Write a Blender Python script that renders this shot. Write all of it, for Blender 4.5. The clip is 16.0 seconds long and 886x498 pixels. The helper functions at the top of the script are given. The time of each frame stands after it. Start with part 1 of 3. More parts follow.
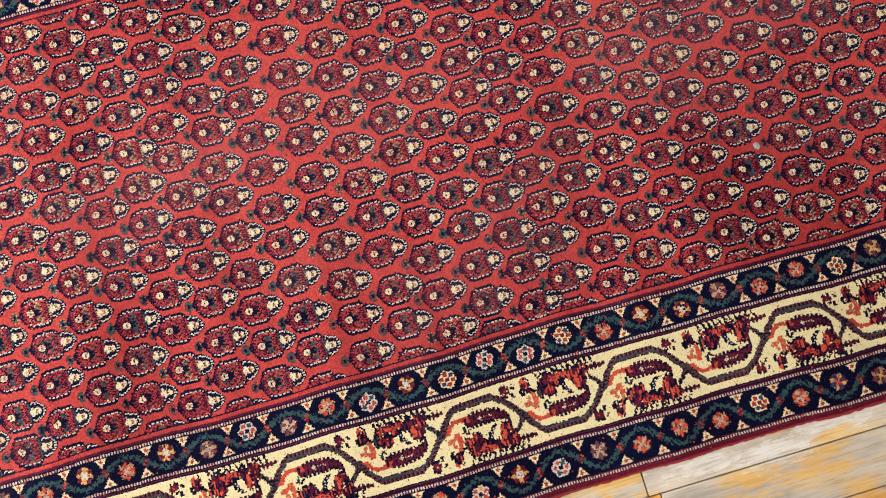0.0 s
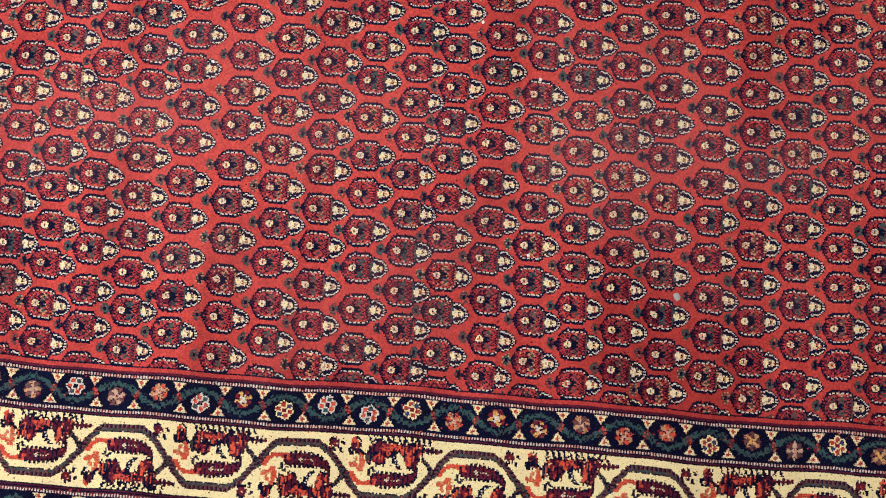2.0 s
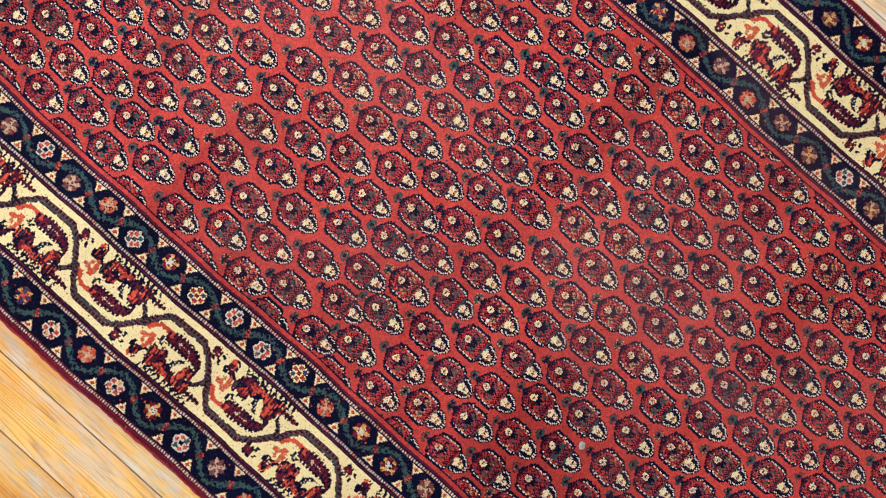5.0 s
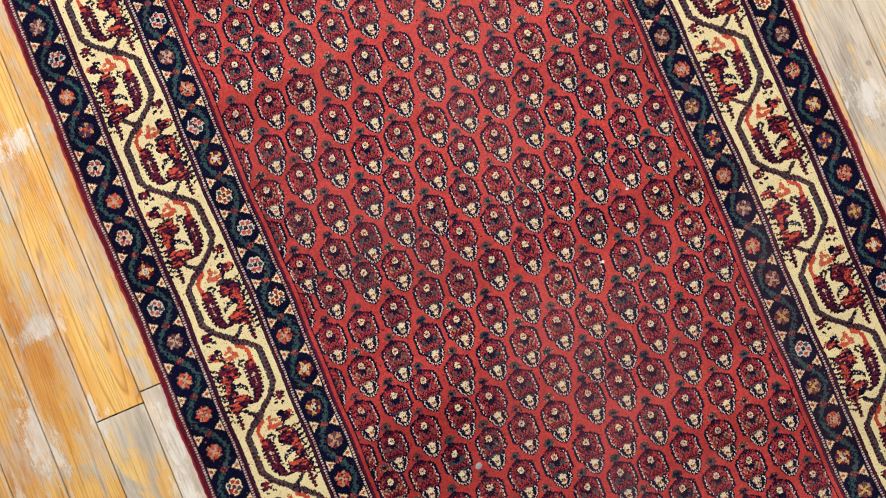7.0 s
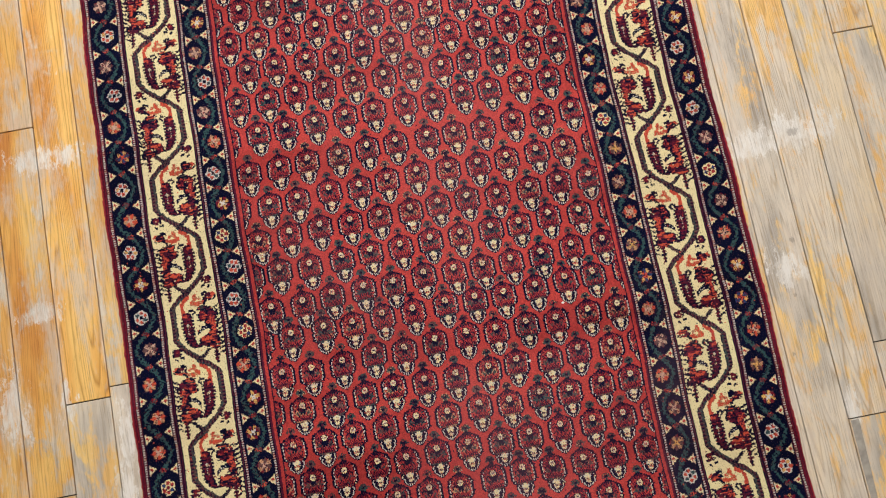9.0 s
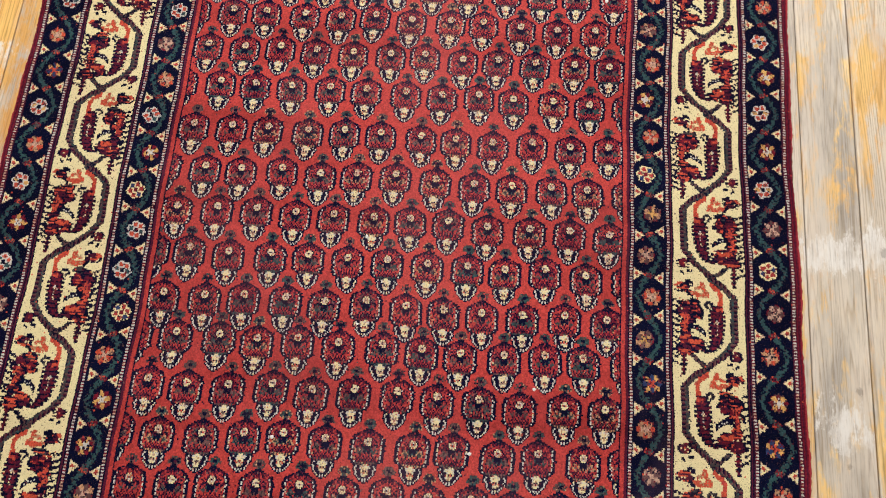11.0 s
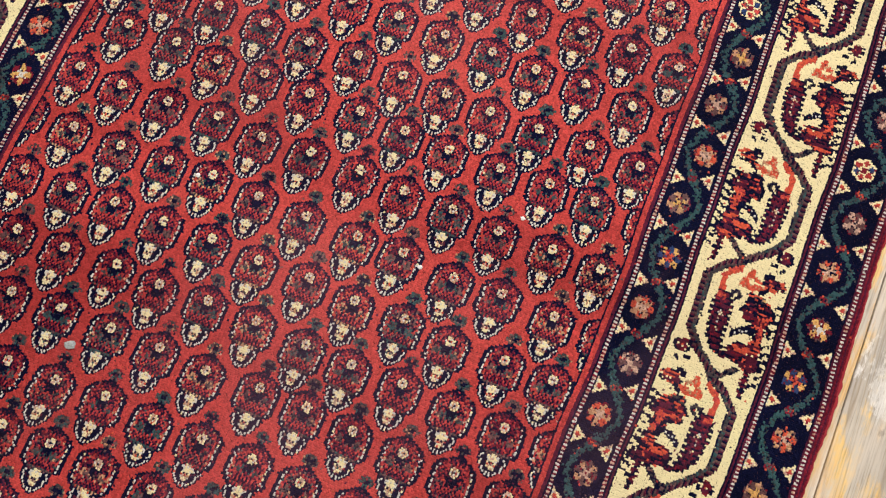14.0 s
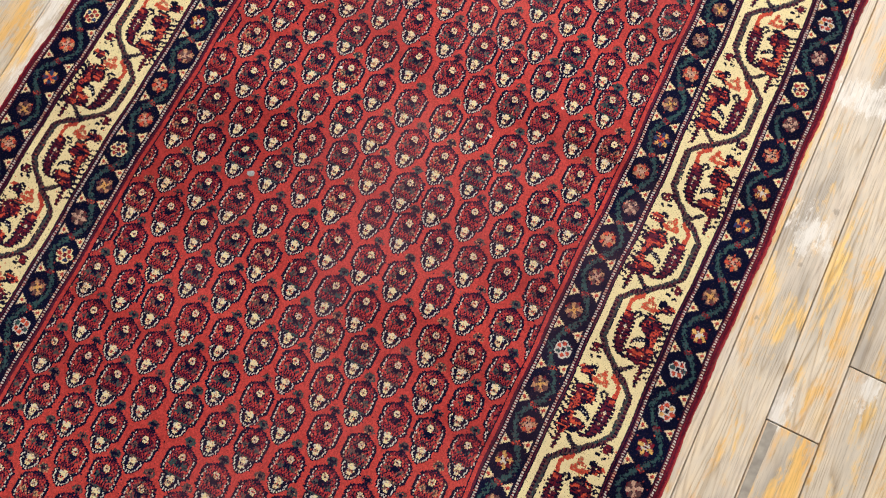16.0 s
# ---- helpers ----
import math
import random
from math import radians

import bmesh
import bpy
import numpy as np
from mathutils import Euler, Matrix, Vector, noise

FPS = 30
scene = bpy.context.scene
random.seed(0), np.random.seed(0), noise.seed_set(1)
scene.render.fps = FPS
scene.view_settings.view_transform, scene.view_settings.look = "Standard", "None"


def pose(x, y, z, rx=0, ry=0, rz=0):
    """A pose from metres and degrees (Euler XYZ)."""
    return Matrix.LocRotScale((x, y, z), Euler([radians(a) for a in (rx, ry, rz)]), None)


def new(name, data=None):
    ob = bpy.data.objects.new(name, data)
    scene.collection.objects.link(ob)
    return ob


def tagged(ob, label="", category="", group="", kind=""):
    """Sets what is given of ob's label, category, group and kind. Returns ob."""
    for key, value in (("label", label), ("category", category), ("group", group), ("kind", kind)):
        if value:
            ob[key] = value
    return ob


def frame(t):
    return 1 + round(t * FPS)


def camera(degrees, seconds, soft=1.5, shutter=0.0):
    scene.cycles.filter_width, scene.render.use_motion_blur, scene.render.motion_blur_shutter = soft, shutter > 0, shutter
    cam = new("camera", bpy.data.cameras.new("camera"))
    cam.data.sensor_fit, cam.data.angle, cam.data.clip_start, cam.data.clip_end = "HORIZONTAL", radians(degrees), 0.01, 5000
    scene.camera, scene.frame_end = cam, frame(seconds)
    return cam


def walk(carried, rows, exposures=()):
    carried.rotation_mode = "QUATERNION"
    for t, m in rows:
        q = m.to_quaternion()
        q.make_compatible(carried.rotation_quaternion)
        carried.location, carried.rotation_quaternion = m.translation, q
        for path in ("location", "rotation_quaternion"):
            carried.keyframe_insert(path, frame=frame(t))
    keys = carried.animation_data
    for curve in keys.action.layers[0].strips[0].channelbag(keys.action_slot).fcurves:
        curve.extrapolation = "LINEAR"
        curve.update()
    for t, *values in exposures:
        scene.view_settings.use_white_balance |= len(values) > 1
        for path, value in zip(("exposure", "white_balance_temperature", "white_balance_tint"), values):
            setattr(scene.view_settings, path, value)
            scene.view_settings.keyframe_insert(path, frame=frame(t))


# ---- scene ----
cam = camera(59.6, 16.0, soft=1.15)
# seconds, place in metres, turn in degrees
PATH = [
    (0, -0.2745, 0.2564, 1.002, 6.63, -0.08, -106.22),
    (0.5, -0.2393, 0.1932, 0.9828, 6.81, -0.14, -100.91),
    (1, -0.2056, 0.155, 0.977, 6.71, -0.22, -95.55),
    (1.5, -0.2057, 0.1205, 0.9737, 6.69, -0.19, -90.44),
    (2, -0.2146, 0.0785, 0.9761, 6.1, -0.07, -85.45),
    (2.5, -0.1958, 0.0575, 0.9853, 6.04, -0.06, -80.14),
    (3, -0.1507, 0.0544, 0.9706, 5.79, -0.07, -74.28),
    (3.2, -0.1371, 0.0565, 0.9656, 5.65, -0.12, -71.82),
    (5.3, -0.1277, 0.0712, 0.965, 2.38, -1.37, -43.71),
    (5.5, -0.1217, 0.0863, 0.9626, 2.34, -1.24, -40.6),
    (6, -0.1248, 0.1149, 0.9713, 1.8, -0.9, -33.23),
    (6.5, -0.1366, 0.0869, 1.0003, 1.83, -0.56, -27.31),
    (7, -0.1004, 0.0494, 1.0681, 1.98, -0.48, -22.98),
    (7.5, -0.0479, 0.0521, 1.1168, 2.74, -0.33, -19.72),
    (8, -0.0125, 0.0651, 1.1516, 4.04, -0.23, -16.75),
    (8.5, -0.0039, 0.0608, 1.1834, 5.93, -0.11, -13.7),
    (9, -0.0182, -0, 1.23, 8.39, -0.08, -10.81),
    (9.2, -0.0164, -0.0233, 1.2425, 9.23, -0.06, -9.69),
    (11.3, 0.0966, -0.0459, 0.8559, 16.44, 0.09, 7.67),
    (11.5, 0.0991, -0.0412, 0.8148, 16.28, 0.24, 9.62),
    (12, 0.1092, -0.036, 0.7425, 15.03, 0.01, 13.94),
    (12.5, 0.1202, -0.0519, 0.7202, 13.72, 0.15, 17.49),
    (13, 0.1372, -0.0725, 0.7137, 12.08, 0.14, 20.09),
    (13.5, 0.164, -0.0787, 0.7124, 10.66, 0.22, 21.79),
    (14, 0.1857, -0.116, 0.7131, 10.49, 0.49, 22.75),
    (14.5, 0.1607, -0.1939, 0.7825, 10.06, 0.57, 23.38),
    (15, 0.1459, -0.2543, 0.8859, 10.06, 0.75, 24.01),
    (15.5, 0.1892, -0.2999, 0.9361, 10.58, 0.65, 24.95),
    (16, 0.2322, -0.3724, 0.9983, 12.01, 0.7, 26.32),
]
EXPOSURES = [(0.0, -0.1), (3.0, 0.0), (6.0, -0.05), (7.5, -0.15), (9.0, -0.31), (11.3, -0.24), (12.5, -0.15), (14.0, 0.0), (16.0, 0.04)]
walk(cam, [(row[0], pose(*row[1:])) for row in PATH], EXPOSURES)

# ---- light ----
world = bpy.data.worlds.new("world")
scene.world = world
world.use_nodes = True
wn = world.node_tree.nodes
sky = wn.new("ShaderNodeTexSky")
sky.sky_type, sky.sun_disc, sky.sun_elevation, sky.sun_rotation = "NISHITA", False, radians(35), radians(60)
world.node_tree.links.new(sky.outputs[0], wn["Background"].inputs[0])
wn["Background"].inputs[1].default_value = 0.1


def area_lamp(name, m, sx, sy, watts, color):
    data = bpy.data.lights.new(name, "AREA")
    data.shape, data.size, data.size_y, data.energy, data.color = "RECTANGLE", sx, sy, watts, color
    ob = new(name, data)
    ob.matrix_world = m
    return ob


ROOM = dict(x0=-2.0, x1=2.2, y0=-2.4, y1=2.6, h=2.6)
# lamp in an assumed, unseen north window, added for light from +Y
area_lamp("assumed_window_light", pose(0.3, ROOM["y1"] + 0.02, 1.55, -90, 0, 0), 1.6, 1.5, 55, (0.94, 0.97, 1.0))
# added overhead lamp without a fixture, brightens the rug from above
area_lamp("added_overhead_light", pose(0.0, 1.2, 2.44, 0, 0, 0), 0.55, 0.55, 34, (1.0, 0.965, 0.935))

# ---- materials ----


def material(name):
    mat = bpy.data.materials.new(name)
    mat.use_nodes = True
    nt = mat.node_tree
    return mat, nt, nt.nodes["Principled BSDF"]


def ramp(nt, source, stops):
    n = nt.nodes.new("ShaderNodeValToRGB")
    e = n.color_ramp.elements
    while len(e) < len(stops):
        e.new(0.5)
    for item, (p, c) in zip(e, stops):
        item.position = p
        item.color = c if len(c) == 4 else (*c, 1)
    nt.links.new(source, n.inputs[0])
    return n.outputs[0]


def mix(nt, fac, a, b, blend="MIX"):
    n = nt.nodes.new("ShaderNodeMix")
    n.data_type, n.blend_type = "RGBA", blend
    for slot, value in ((0, fac), (6, a), (7, b)):
        if isinstance(value, (int, float)):
            n.inputs[slot].default_value = value
        elif isinstance(value, tuple):
            n.inputs[slot].default_value = (*value, 1)
        else:
            nt.links.new(value, n.inputs[slot])
    return n.outputs[2]


def math_node(nt, op, a, b=0.0):
    n = nt.nodes.new("ShaderNodeMath")
    n.operation = op
    for slot, value in ((0, a), (1, b)):
        if isinstance(value, (int, float)):
            n.inputs[slot].default_value = value
        else:
            nt.links.new(value, n.inputs[slot])
    return n.outputs[0]


def coords(nt, scale=(1, 1, 1), shift=None, kind="Object"):
    tc = nt.nodes.new("ShaderNodeTexCoord")
    mp = nt.nodes.new("ShaderNodeMapping")
    mp.inputs["Scale"].default_value = scale
    nt.links.new(tc.outputs[kind], mp.inputs[0])
    if shift is not None:
        nt.links.new(shift, mp.inputs["Location"])
    return mp.outputs[0]


def noise_tex(nt, vec, scale, detail=4.0, rough=0.55, distort=0.0):
    n = nt.nodes.new("ShaderNodeTexNoise")
    n.inputs["Scale"].default_value, n.inputs["Detail"].default_value = scale, detail
    n.inputs["Roughness"].default_value, n.inputs["Distortion"].default_value = rough, distort
    nt.links.new(vec, n.inputs["Vector"])
    return n.outputs[0]


# the dyes of the rug's wool
DYES = {
    "R": (0.55, 0.068, 0.062), "M": (0.105, 0.015, 0.040), "N": (0.0043, 0.0054, 0.027), "W": (0.62, 0.58, 0.54),
    "C": (0.82, 0.70, 0.41), "T": (0.50, 0.26, 0.15), "O": (0.58, 0.085, 0.048), "G": (0.036, 0.080, 0.088),
    "K": (0.17, 0.090, 0.090), "B": (0.030, 0.050, 0.14), "Y": (0.64, 0.36, 0.12), "P": (0.54, 0.34, 0.26),
    "V": (0.055, 0.047, 0.052), "D": (0.22, 0.016, 0.034),
    "E": (0.40, 0.042, 0.054),
}
WOOL_NAMES = {"R": "red", "M": "maroon", "N": "navy", "W": "ivory", "C": "cream", "T": "tan", "O": "orange_red", "G": "teal",
              "K": "taupe", "B": "blue", "Y": "gold", "P": "pink", "V": "slate", "D": "dark_red", "E": "crimson"}


def wool(code):
    mat, nt, bsdf = material("wool_" + WOOL_NAMES[code])
    geo = nt.nodes.new("ShaderNodeNewGeometry")
    rnd = geo.outputs["Random Per Island"]
    base = DYES[code]
    # each knot has its own shade
    v = 0.05 if code == "C" else 0.10 if code == "W" else 0.26
    shade = ramp(nt, rnd, [(0.0, (1 - v, 1 - v, 1 - v)), (0.5, (1.0, 1.0, 1.0)), (1.0, (1 + v, 1 + v, 1 + v))])
    col = mix(nt, 1.0, base, shade, "MULTIPLY")
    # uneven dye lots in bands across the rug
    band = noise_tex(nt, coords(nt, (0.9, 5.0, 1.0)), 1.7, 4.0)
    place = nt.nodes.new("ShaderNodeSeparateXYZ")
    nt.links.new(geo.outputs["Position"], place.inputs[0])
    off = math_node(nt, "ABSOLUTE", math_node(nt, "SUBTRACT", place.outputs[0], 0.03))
    # red and dark wools also darken away from the middle
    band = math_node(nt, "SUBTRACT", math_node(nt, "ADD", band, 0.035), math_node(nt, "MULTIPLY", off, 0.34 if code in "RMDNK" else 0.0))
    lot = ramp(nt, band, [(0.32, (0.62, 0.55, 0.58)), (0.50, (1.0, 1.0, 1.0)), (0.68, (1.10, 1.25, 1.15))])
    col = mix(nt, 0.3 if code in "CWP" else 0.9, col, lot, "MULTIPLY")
    # red, maroon and taupe wools darken towards the near half
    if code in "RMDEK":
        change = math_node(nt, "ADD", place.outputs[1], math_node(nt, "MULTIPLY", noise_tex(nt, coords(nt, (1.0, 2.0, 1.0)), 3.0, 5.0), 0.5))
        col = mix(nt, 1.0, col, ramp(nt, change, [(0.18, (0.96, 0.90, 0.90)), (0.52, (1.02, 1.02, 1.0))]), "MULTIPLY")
    # the middle is rubbed: greyer, paler pile
    rub = noise_tex(nt, coords(nt, (1.0, 0.7, 1.0)), 4.2, 6.0, 0.65)
    rub = math_node(nt, "SUBTRACT", rub, math_node(nt, "MULTIPLY", off, 0.55))
    worn = ramp(nt, rub, [(0.38, (0, 0, 0)), (0.58, (1, 1, 1))])
    pale = mix(nt, 0.4, base, (0.33, 0.17, 0.20))
    col = mix(nt, math_node(nt, "MULTIPLY", worn, 0.3), col, pale)
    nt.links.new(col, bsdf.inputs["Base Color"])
    bsdf.inputs["Roughness"].default_value = 0.62
    bsdf.inputs["Specular IOR Level"].default_value = 0.03
    return mat


CODES = "RMNWCTOGKBYPVDE"
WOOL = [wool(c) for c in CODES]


def spots(nt, where, edge):
    """A mask of soft-edged patches: places and half sizes in metres."""
    pos = nt.nodes.new("ShaderNodeNewGeometry").outputs["Position"]
    total = None
    for x, y, rx, ry in where:
        sub = nt.nodes.new("ShaderNodeVectorMath")
        sub.operation = "SUBTRACT"
        nt.links.new(pos, sub.inputs[0])
        sub.inputs[1].default_value = (x, y, 0)
        mul = nt.nodes.new("ShaderNodeVectorMath")
        mul.operation = "MULTIPLY"
        nt.links.new(sub.outputs[0], mul.inputs[0])
        mul.inputs[1].default_value = (1 / rx, 1 / ry, 0)
        length = nt.nodes.new("ShaderNodeVectorMath")
        length.operation = "LENGTH"
        nt.links.new(mul.outputs[0], length.inputs[0])
        near = math_node(nt, "SUBTRACT", 1.0, length.outputs["Value"])
        total = near if total is None else math_node(nt, "MAXIMUM", total, near)
    total = math_node(nt, "ADD", total, math_node(nt, "MULTIPLY", math_node(nt, "SUBTRACT", edge, 0.5), 7.0))
    return ramp(nt, total, [(0.05, (0, 0, 0)), (0.40, (1, 1, 1))])


SCUFFS = [(0.613, 0.261, 0.042, 0.034), (0.545, 0.255, 0.065, 0.026), (0.665, 0.265, 0.03, 0.03), (-0.558, 0.446, 0.034, 0.02),
          (-0.62, 0.446, 0.04, 0.022), (-0.626, 0.197, 0.034, 0.014), (-0.518, -0.023, 0.012, 0.07), (-0.528, -0.11, 0.018, 0.06),
          (0.553, 0.048, 0.03, 0.03), (-0.603, 0.056, 0.012, 0.035), (-0.687, 0.059, 0.022, 0.06), (-0.508, -0.19, 0.02, 0.06),
          (0.60, -0.185, 0.012, 0.03), (0.69, -0.12, 0.012, 0.03)]
KNOTS = [(0.617, 0.262, 0.009, 0.008), (0.572, 0.087, 0.007, 0.006), (0.556, 0.0, 0.004, 0.004), (0.53, -0.09, 0.004, 0.004)]


def floor_wood():
    """Boards: the object's colour tells how much varnish is left (red), how marked the rings are (green) and the tone (blue)."""
    mat, nt, bsdf = material("worn_varnished_wood")
    info = nt.nodes.new("ShaderNodeObjectInfo")
    rnd = info.outputs["Random"]
    sep = nt.nodes.new("ShaderNodeSeparateColor")
    nt.links.new(info.outputs["Color"], sep.inputs[0])
    varnish, rings, tone = sep.outputs
    shift = nt.nodes.new("ShaderNodeCombineXYZ")
    nt.links.new(math_node(nt, "MULTIPLY", rnd, 7.0), shift.inputs[0])
    nt.links.new(math_node(nt, "MULTIPLY", rnd, 31.0), shift.inputs[1])

    def field(stretch, scale, detail=4.0, rough=0.55, distort=0.0):
        return noise_tex(nt, coords(nt, (1, stretch, 1), shift.outputs[0]), scale, detail, rough, distort)

    # growth rings: contour lines of a field drawn out along the board
    height = field(0.035, 17.0, 2.5, 0.45, 0.3)
    lines = math_node(nt, "FRACT", math_node(nt, "MULTIPLY", height, 34.0))
    ring = ramp(nt, lines, [(0.0, (1, 1, 1)), (0.55, (0.96, 0.95, 0.93)), (0.82, (0.64, 0.54, 0.42)), (0.95, (0.94, 0.92, 0.90)), (1.0, (1, 1, 1))])
    fibre = field(0.04, 520.0, 3.0, 0.65)
    cloud = field(0.3, 11.0, 5.0, 0.6)
    bare = ramp(nt, cloud, [(0.34, (0.43, 0.385, 0.335)), (0.45, (0.60, 0.53, 0.44)), (0.54, (0.71, 0.615, 0.49)), (0.66, (0.75, 0.60, 0.40))])
    gold = ramp(nt, field(0.2, 15.0, 4.0), [(0.34, (0.58, 0.23, 0.045)), (0.48, (0.76, 0.40, 0.095)), (0.62, (0.85, 0.54, 0.17))])
    # thin, nearly worn-off varnish is paler
    gold = mix(nt, ramp(nt, varnish, [(0.42, (0, 0, 0)), (0.72, (1, 1, 1))]), mix(nt, 0.45, gold, (0.80, 0.62, 0.30)), gold)
    # varnish left in patches along the grain
    patch = mix(nt, 0.45, field(0.42, 17.0, 6.0, 0.66, 0.6), field(0.2, 60.0, 6.0, 0.7, 0.3))
    keep = math_node(nt, "ADD", patch, math_node(nt, "MULTIPLY", math_node(nt, "SUBTRACT", varnish, 0.5), 0.27))
    drift = noise_tex(nt, nt.nodes.new("ShaderNodeNewGeometry").outputs["Position"], 3.2, 2.0)
    keep = math_node(nt, "ADD", keep, math_node(nt, "MULTIPLY", math_node(nt, "SUBTRACT", drift, 0.5), 0.28))
    left = ramp(nt, keep, [(0.465, (0, 0, 0)), (0.535, (1, 1, 1))])
    col = mix(nt, left, bare, gold)
    col = mix(nt, math_node(nt, "ADD", math_node(nt, "MULTIPLY", rings, 0.8), 0.2), col, mix(nt, 1.0, col, ring, "MULTIPLY"))
    # grey rubbed streaks
    greyed = ramp(nt, field(0.28, 22.0, 7.0, 0.7), [(0.49, (0, 0, 0)), (0.60, (1, 1, 1))])
    col = mix(nt, math_node(nt, "MULTIPLY", greyed, 0.62), col, (0.58, 0.51, 0.44))
    # white scuffs
    fine_edge = noise_tex(nt, coords(nt, (1, 0.35, 1), shift.outputs[0]), 48.0, 9.0, 0.8)
    col = mix(nt, math_node(nt, "MULTIPLY", math_node(nt, "MULTIPLY", spots(nt, SCUFFS, fine_edge), ramp(nt, field(0.25, 90.0, 6.0, 0.75), [(0.36, (0.25, 0.25, 0.25)), (0.56, (1, 1, 1))])), 0.85), col, (0.76, 0.73, 0.69))
    flecks = ramp(nt, field(0.3, 60.0, 6.0, 0.75), [(0.65, (0, 0, 0)), (0.71, (1, 1, 1))])
    col = mix(nt, math_node(nt, "MULTIPLY", flecks, 0.7), col, (0.76, 0.74, 0.70))
    col = mix(nt, math_node(nt, "MULTIPLY", spots(nt, KNOTS, fine_edge), 0.5), col, (0.20, 0.16, 0.13))
    # pale worn edges of the boards
    tc = nt.nodes.new("ShaderNodeSeparateXYZ")
    nt.links.new(coords(nt), tc.inputs[0])
    rim = ramp(nt, math_node(nt, "ABSOLUTE", tc.outputs[0]), [(0.0285, (0, 0, 0)), (0.0345, (1, 1, 1))])
    chipped = ramp(nt, field(0.12, 40.0, 5.0, 0.7), [(0.48, (0, 0, 0)), (0.60, (1, 1, 1))])
    col = mix(nt, math_node(nt, "MULTIPLY", math_node(nt, "MULTIPLY", rim, chipped), 0.55), col, (0.74, 0.70, 0.65))
    grain = ramp(nt, fibre, [(0.30, (0.66, 0.63, 0.60)), (0.46, (0.98, 0.98, 0.98)), (0.70, (1.06, 1.06, 1.06))])
    col = mix(nt, 1.0, col, grain, "MULTIPLY")
    col = mix(nt, 1.0, col, ramp(nt, tone, [(0.0, (0.72, 0.72, 0.74)), (0.5, (0.94, 0.94, 0.94)), (1.0, (1.12, 1.12, 1.12))]), "MULTIPLY")
    nt.links.new(col, bsdf.inputs["Base Color"])
    nt.links.new(ramp(nt, left, [(0.0, (0.62, 0.62, 0.62)), (1.0, (0.42, 0.42, 0.42))]), bsdf.inputs["Roughness"])
    bump = nt.nodes.new("ShaderNodeBump")
    bump.inputs["Strength"].default_value, bump.inputs["Distance"].default_value = 0.3, 0.0006
    nt.links.new(math_node(nt, "ADD", fibre, patch), bump.inputs["Height"])
    nt.links.new(bump.outputs[0], bsdf.inputs["Normal"])
    return mat


def plain(name, color, rough=0.8, amount=0.08, scale=6.0):
    mat, nt, bsdf = material(name)
    n = noise_tex(nt, coords(nt), scale, 6.0)
    low, high = tuple(c * (1 - amount) for c in color), tuple(min(1, c * (1 + amount)) for c in color)
    nt.links.new(ramp(nt, n, [(0.3, low), (0.7, high)]), bsdf.inputs["Base Color"])
    bsdf.inputs["Roughness"].default_value = rough
    return mat


WOOD = floor_wood()
GAP = plain("dark_joint_dirt", (0.055, 0.045, 0.036), 0.95, 0.3, 40)
PLASTER = plain("white_wall_paint", (0.78, 0.76, 0.72), 0.9, 0.03)
CEIL = plain("white_ceiling_paint", (0.82, 0.81, 0.79), 0.9, 0.02)
WHITE = plain("white_gloss_paint", (0.80, 0.79, 0.76), 0.4, 0.02)
JUTE = plain("cotton_foundation", (0.10, 0.03, 0.03), 0.95, 0.3, 300)


def part(name, bm, mat, parent=None, label=""):
    mesh = bpy.data.meshes.new(name)
    bm.to_mesh(mesh)
    bm.free()
    mesh.materials.append(mat)
    ob = new(name, mesh)
    ob.parent = parent
    return tagged(ob, label)


def box(bm, x0, x1, y0, y1, z0, z1, bevel=0.0):
    made = bmesh.ops.create_cube(bm, size=1.0, matrix=Matrix.LocRotScale(
        ((x0 + x1) / 2, (y0 + y1) / 2, (z0 + z1) / 2), None, (x1 - x0, y1 - y0, z1 - z0)))
    if bevel:
        edges = {e for v in made["verts"] for e in v.link_edges}
        bmesh.ops.bevel(bm, geom=list(edges), offset=bevel, segments=1, affect="EDGES")
    return bm


# ---- the room round the rug ----
X0, X1, Y0, Y1, H = (ROOM[k] for k in ("x0", "x1", "y0", "y1", "h"))
floor = part("floor", box(bmesh.new(), X0, X1, Y0, Y1, -0.10, -0.006), GAP)
tagged(floor, "worn strip wood floor with orange varnish rubbed grey", "floor", kind="structure")
for name, (a, b, c, d) in {"wall_east": (X1, X1 + 0.15, Y0, Y1), "wall_south": (X0 - 0.15, X1 + 0.15, Y0 - 0.15, Y0),
                           "wall_west": (X0 - 0.15, X0, Y0, Y1)}.items():
    tagged(part(name, box(bmesh.new(), a, b, c, d, -0.1, H), PLASTER), "plain white painted wall", "wall", kind="structure")
# the unseen north wall, round an assumed window's opening for the lamp
WX0, WX1, WZ0, WZ1 = -0.5, 1.1, 0.8, 2.3
bm = bmesh.new()
for a, b, e, f in ((X0 - 0.15, WX0, -0.1, H), (WX1, X1 + 0.15, -0.1, H), (WX0, WX1, -0.1, WZ0), (WX0, WX1, WZ1, H)):
    box(bm, a, b, Y1, Y1 + 0.15, e, f)
tagged(part("wall_north", bm, PLASTER), "plain white painted wall with a window", "wall", kind="structure")
tagged(part("ceiling", box(bmesh.new(), X0 - 0.15, X1 + 0.15, Y0 - 0.15, Y1 + 0.15, H, H + 0.12), CEIL), "plain white ceiling", "ceiling", kind="structure")

# ---- the rug ----
KX, KY = 0.0016311, 0.0017994          # one knot across and along the rug
HALF, TOP_Y, ROWS = 308, 1.00, 1020  # knots from the middle to the edge; the upper end; knots along
NONE = "."

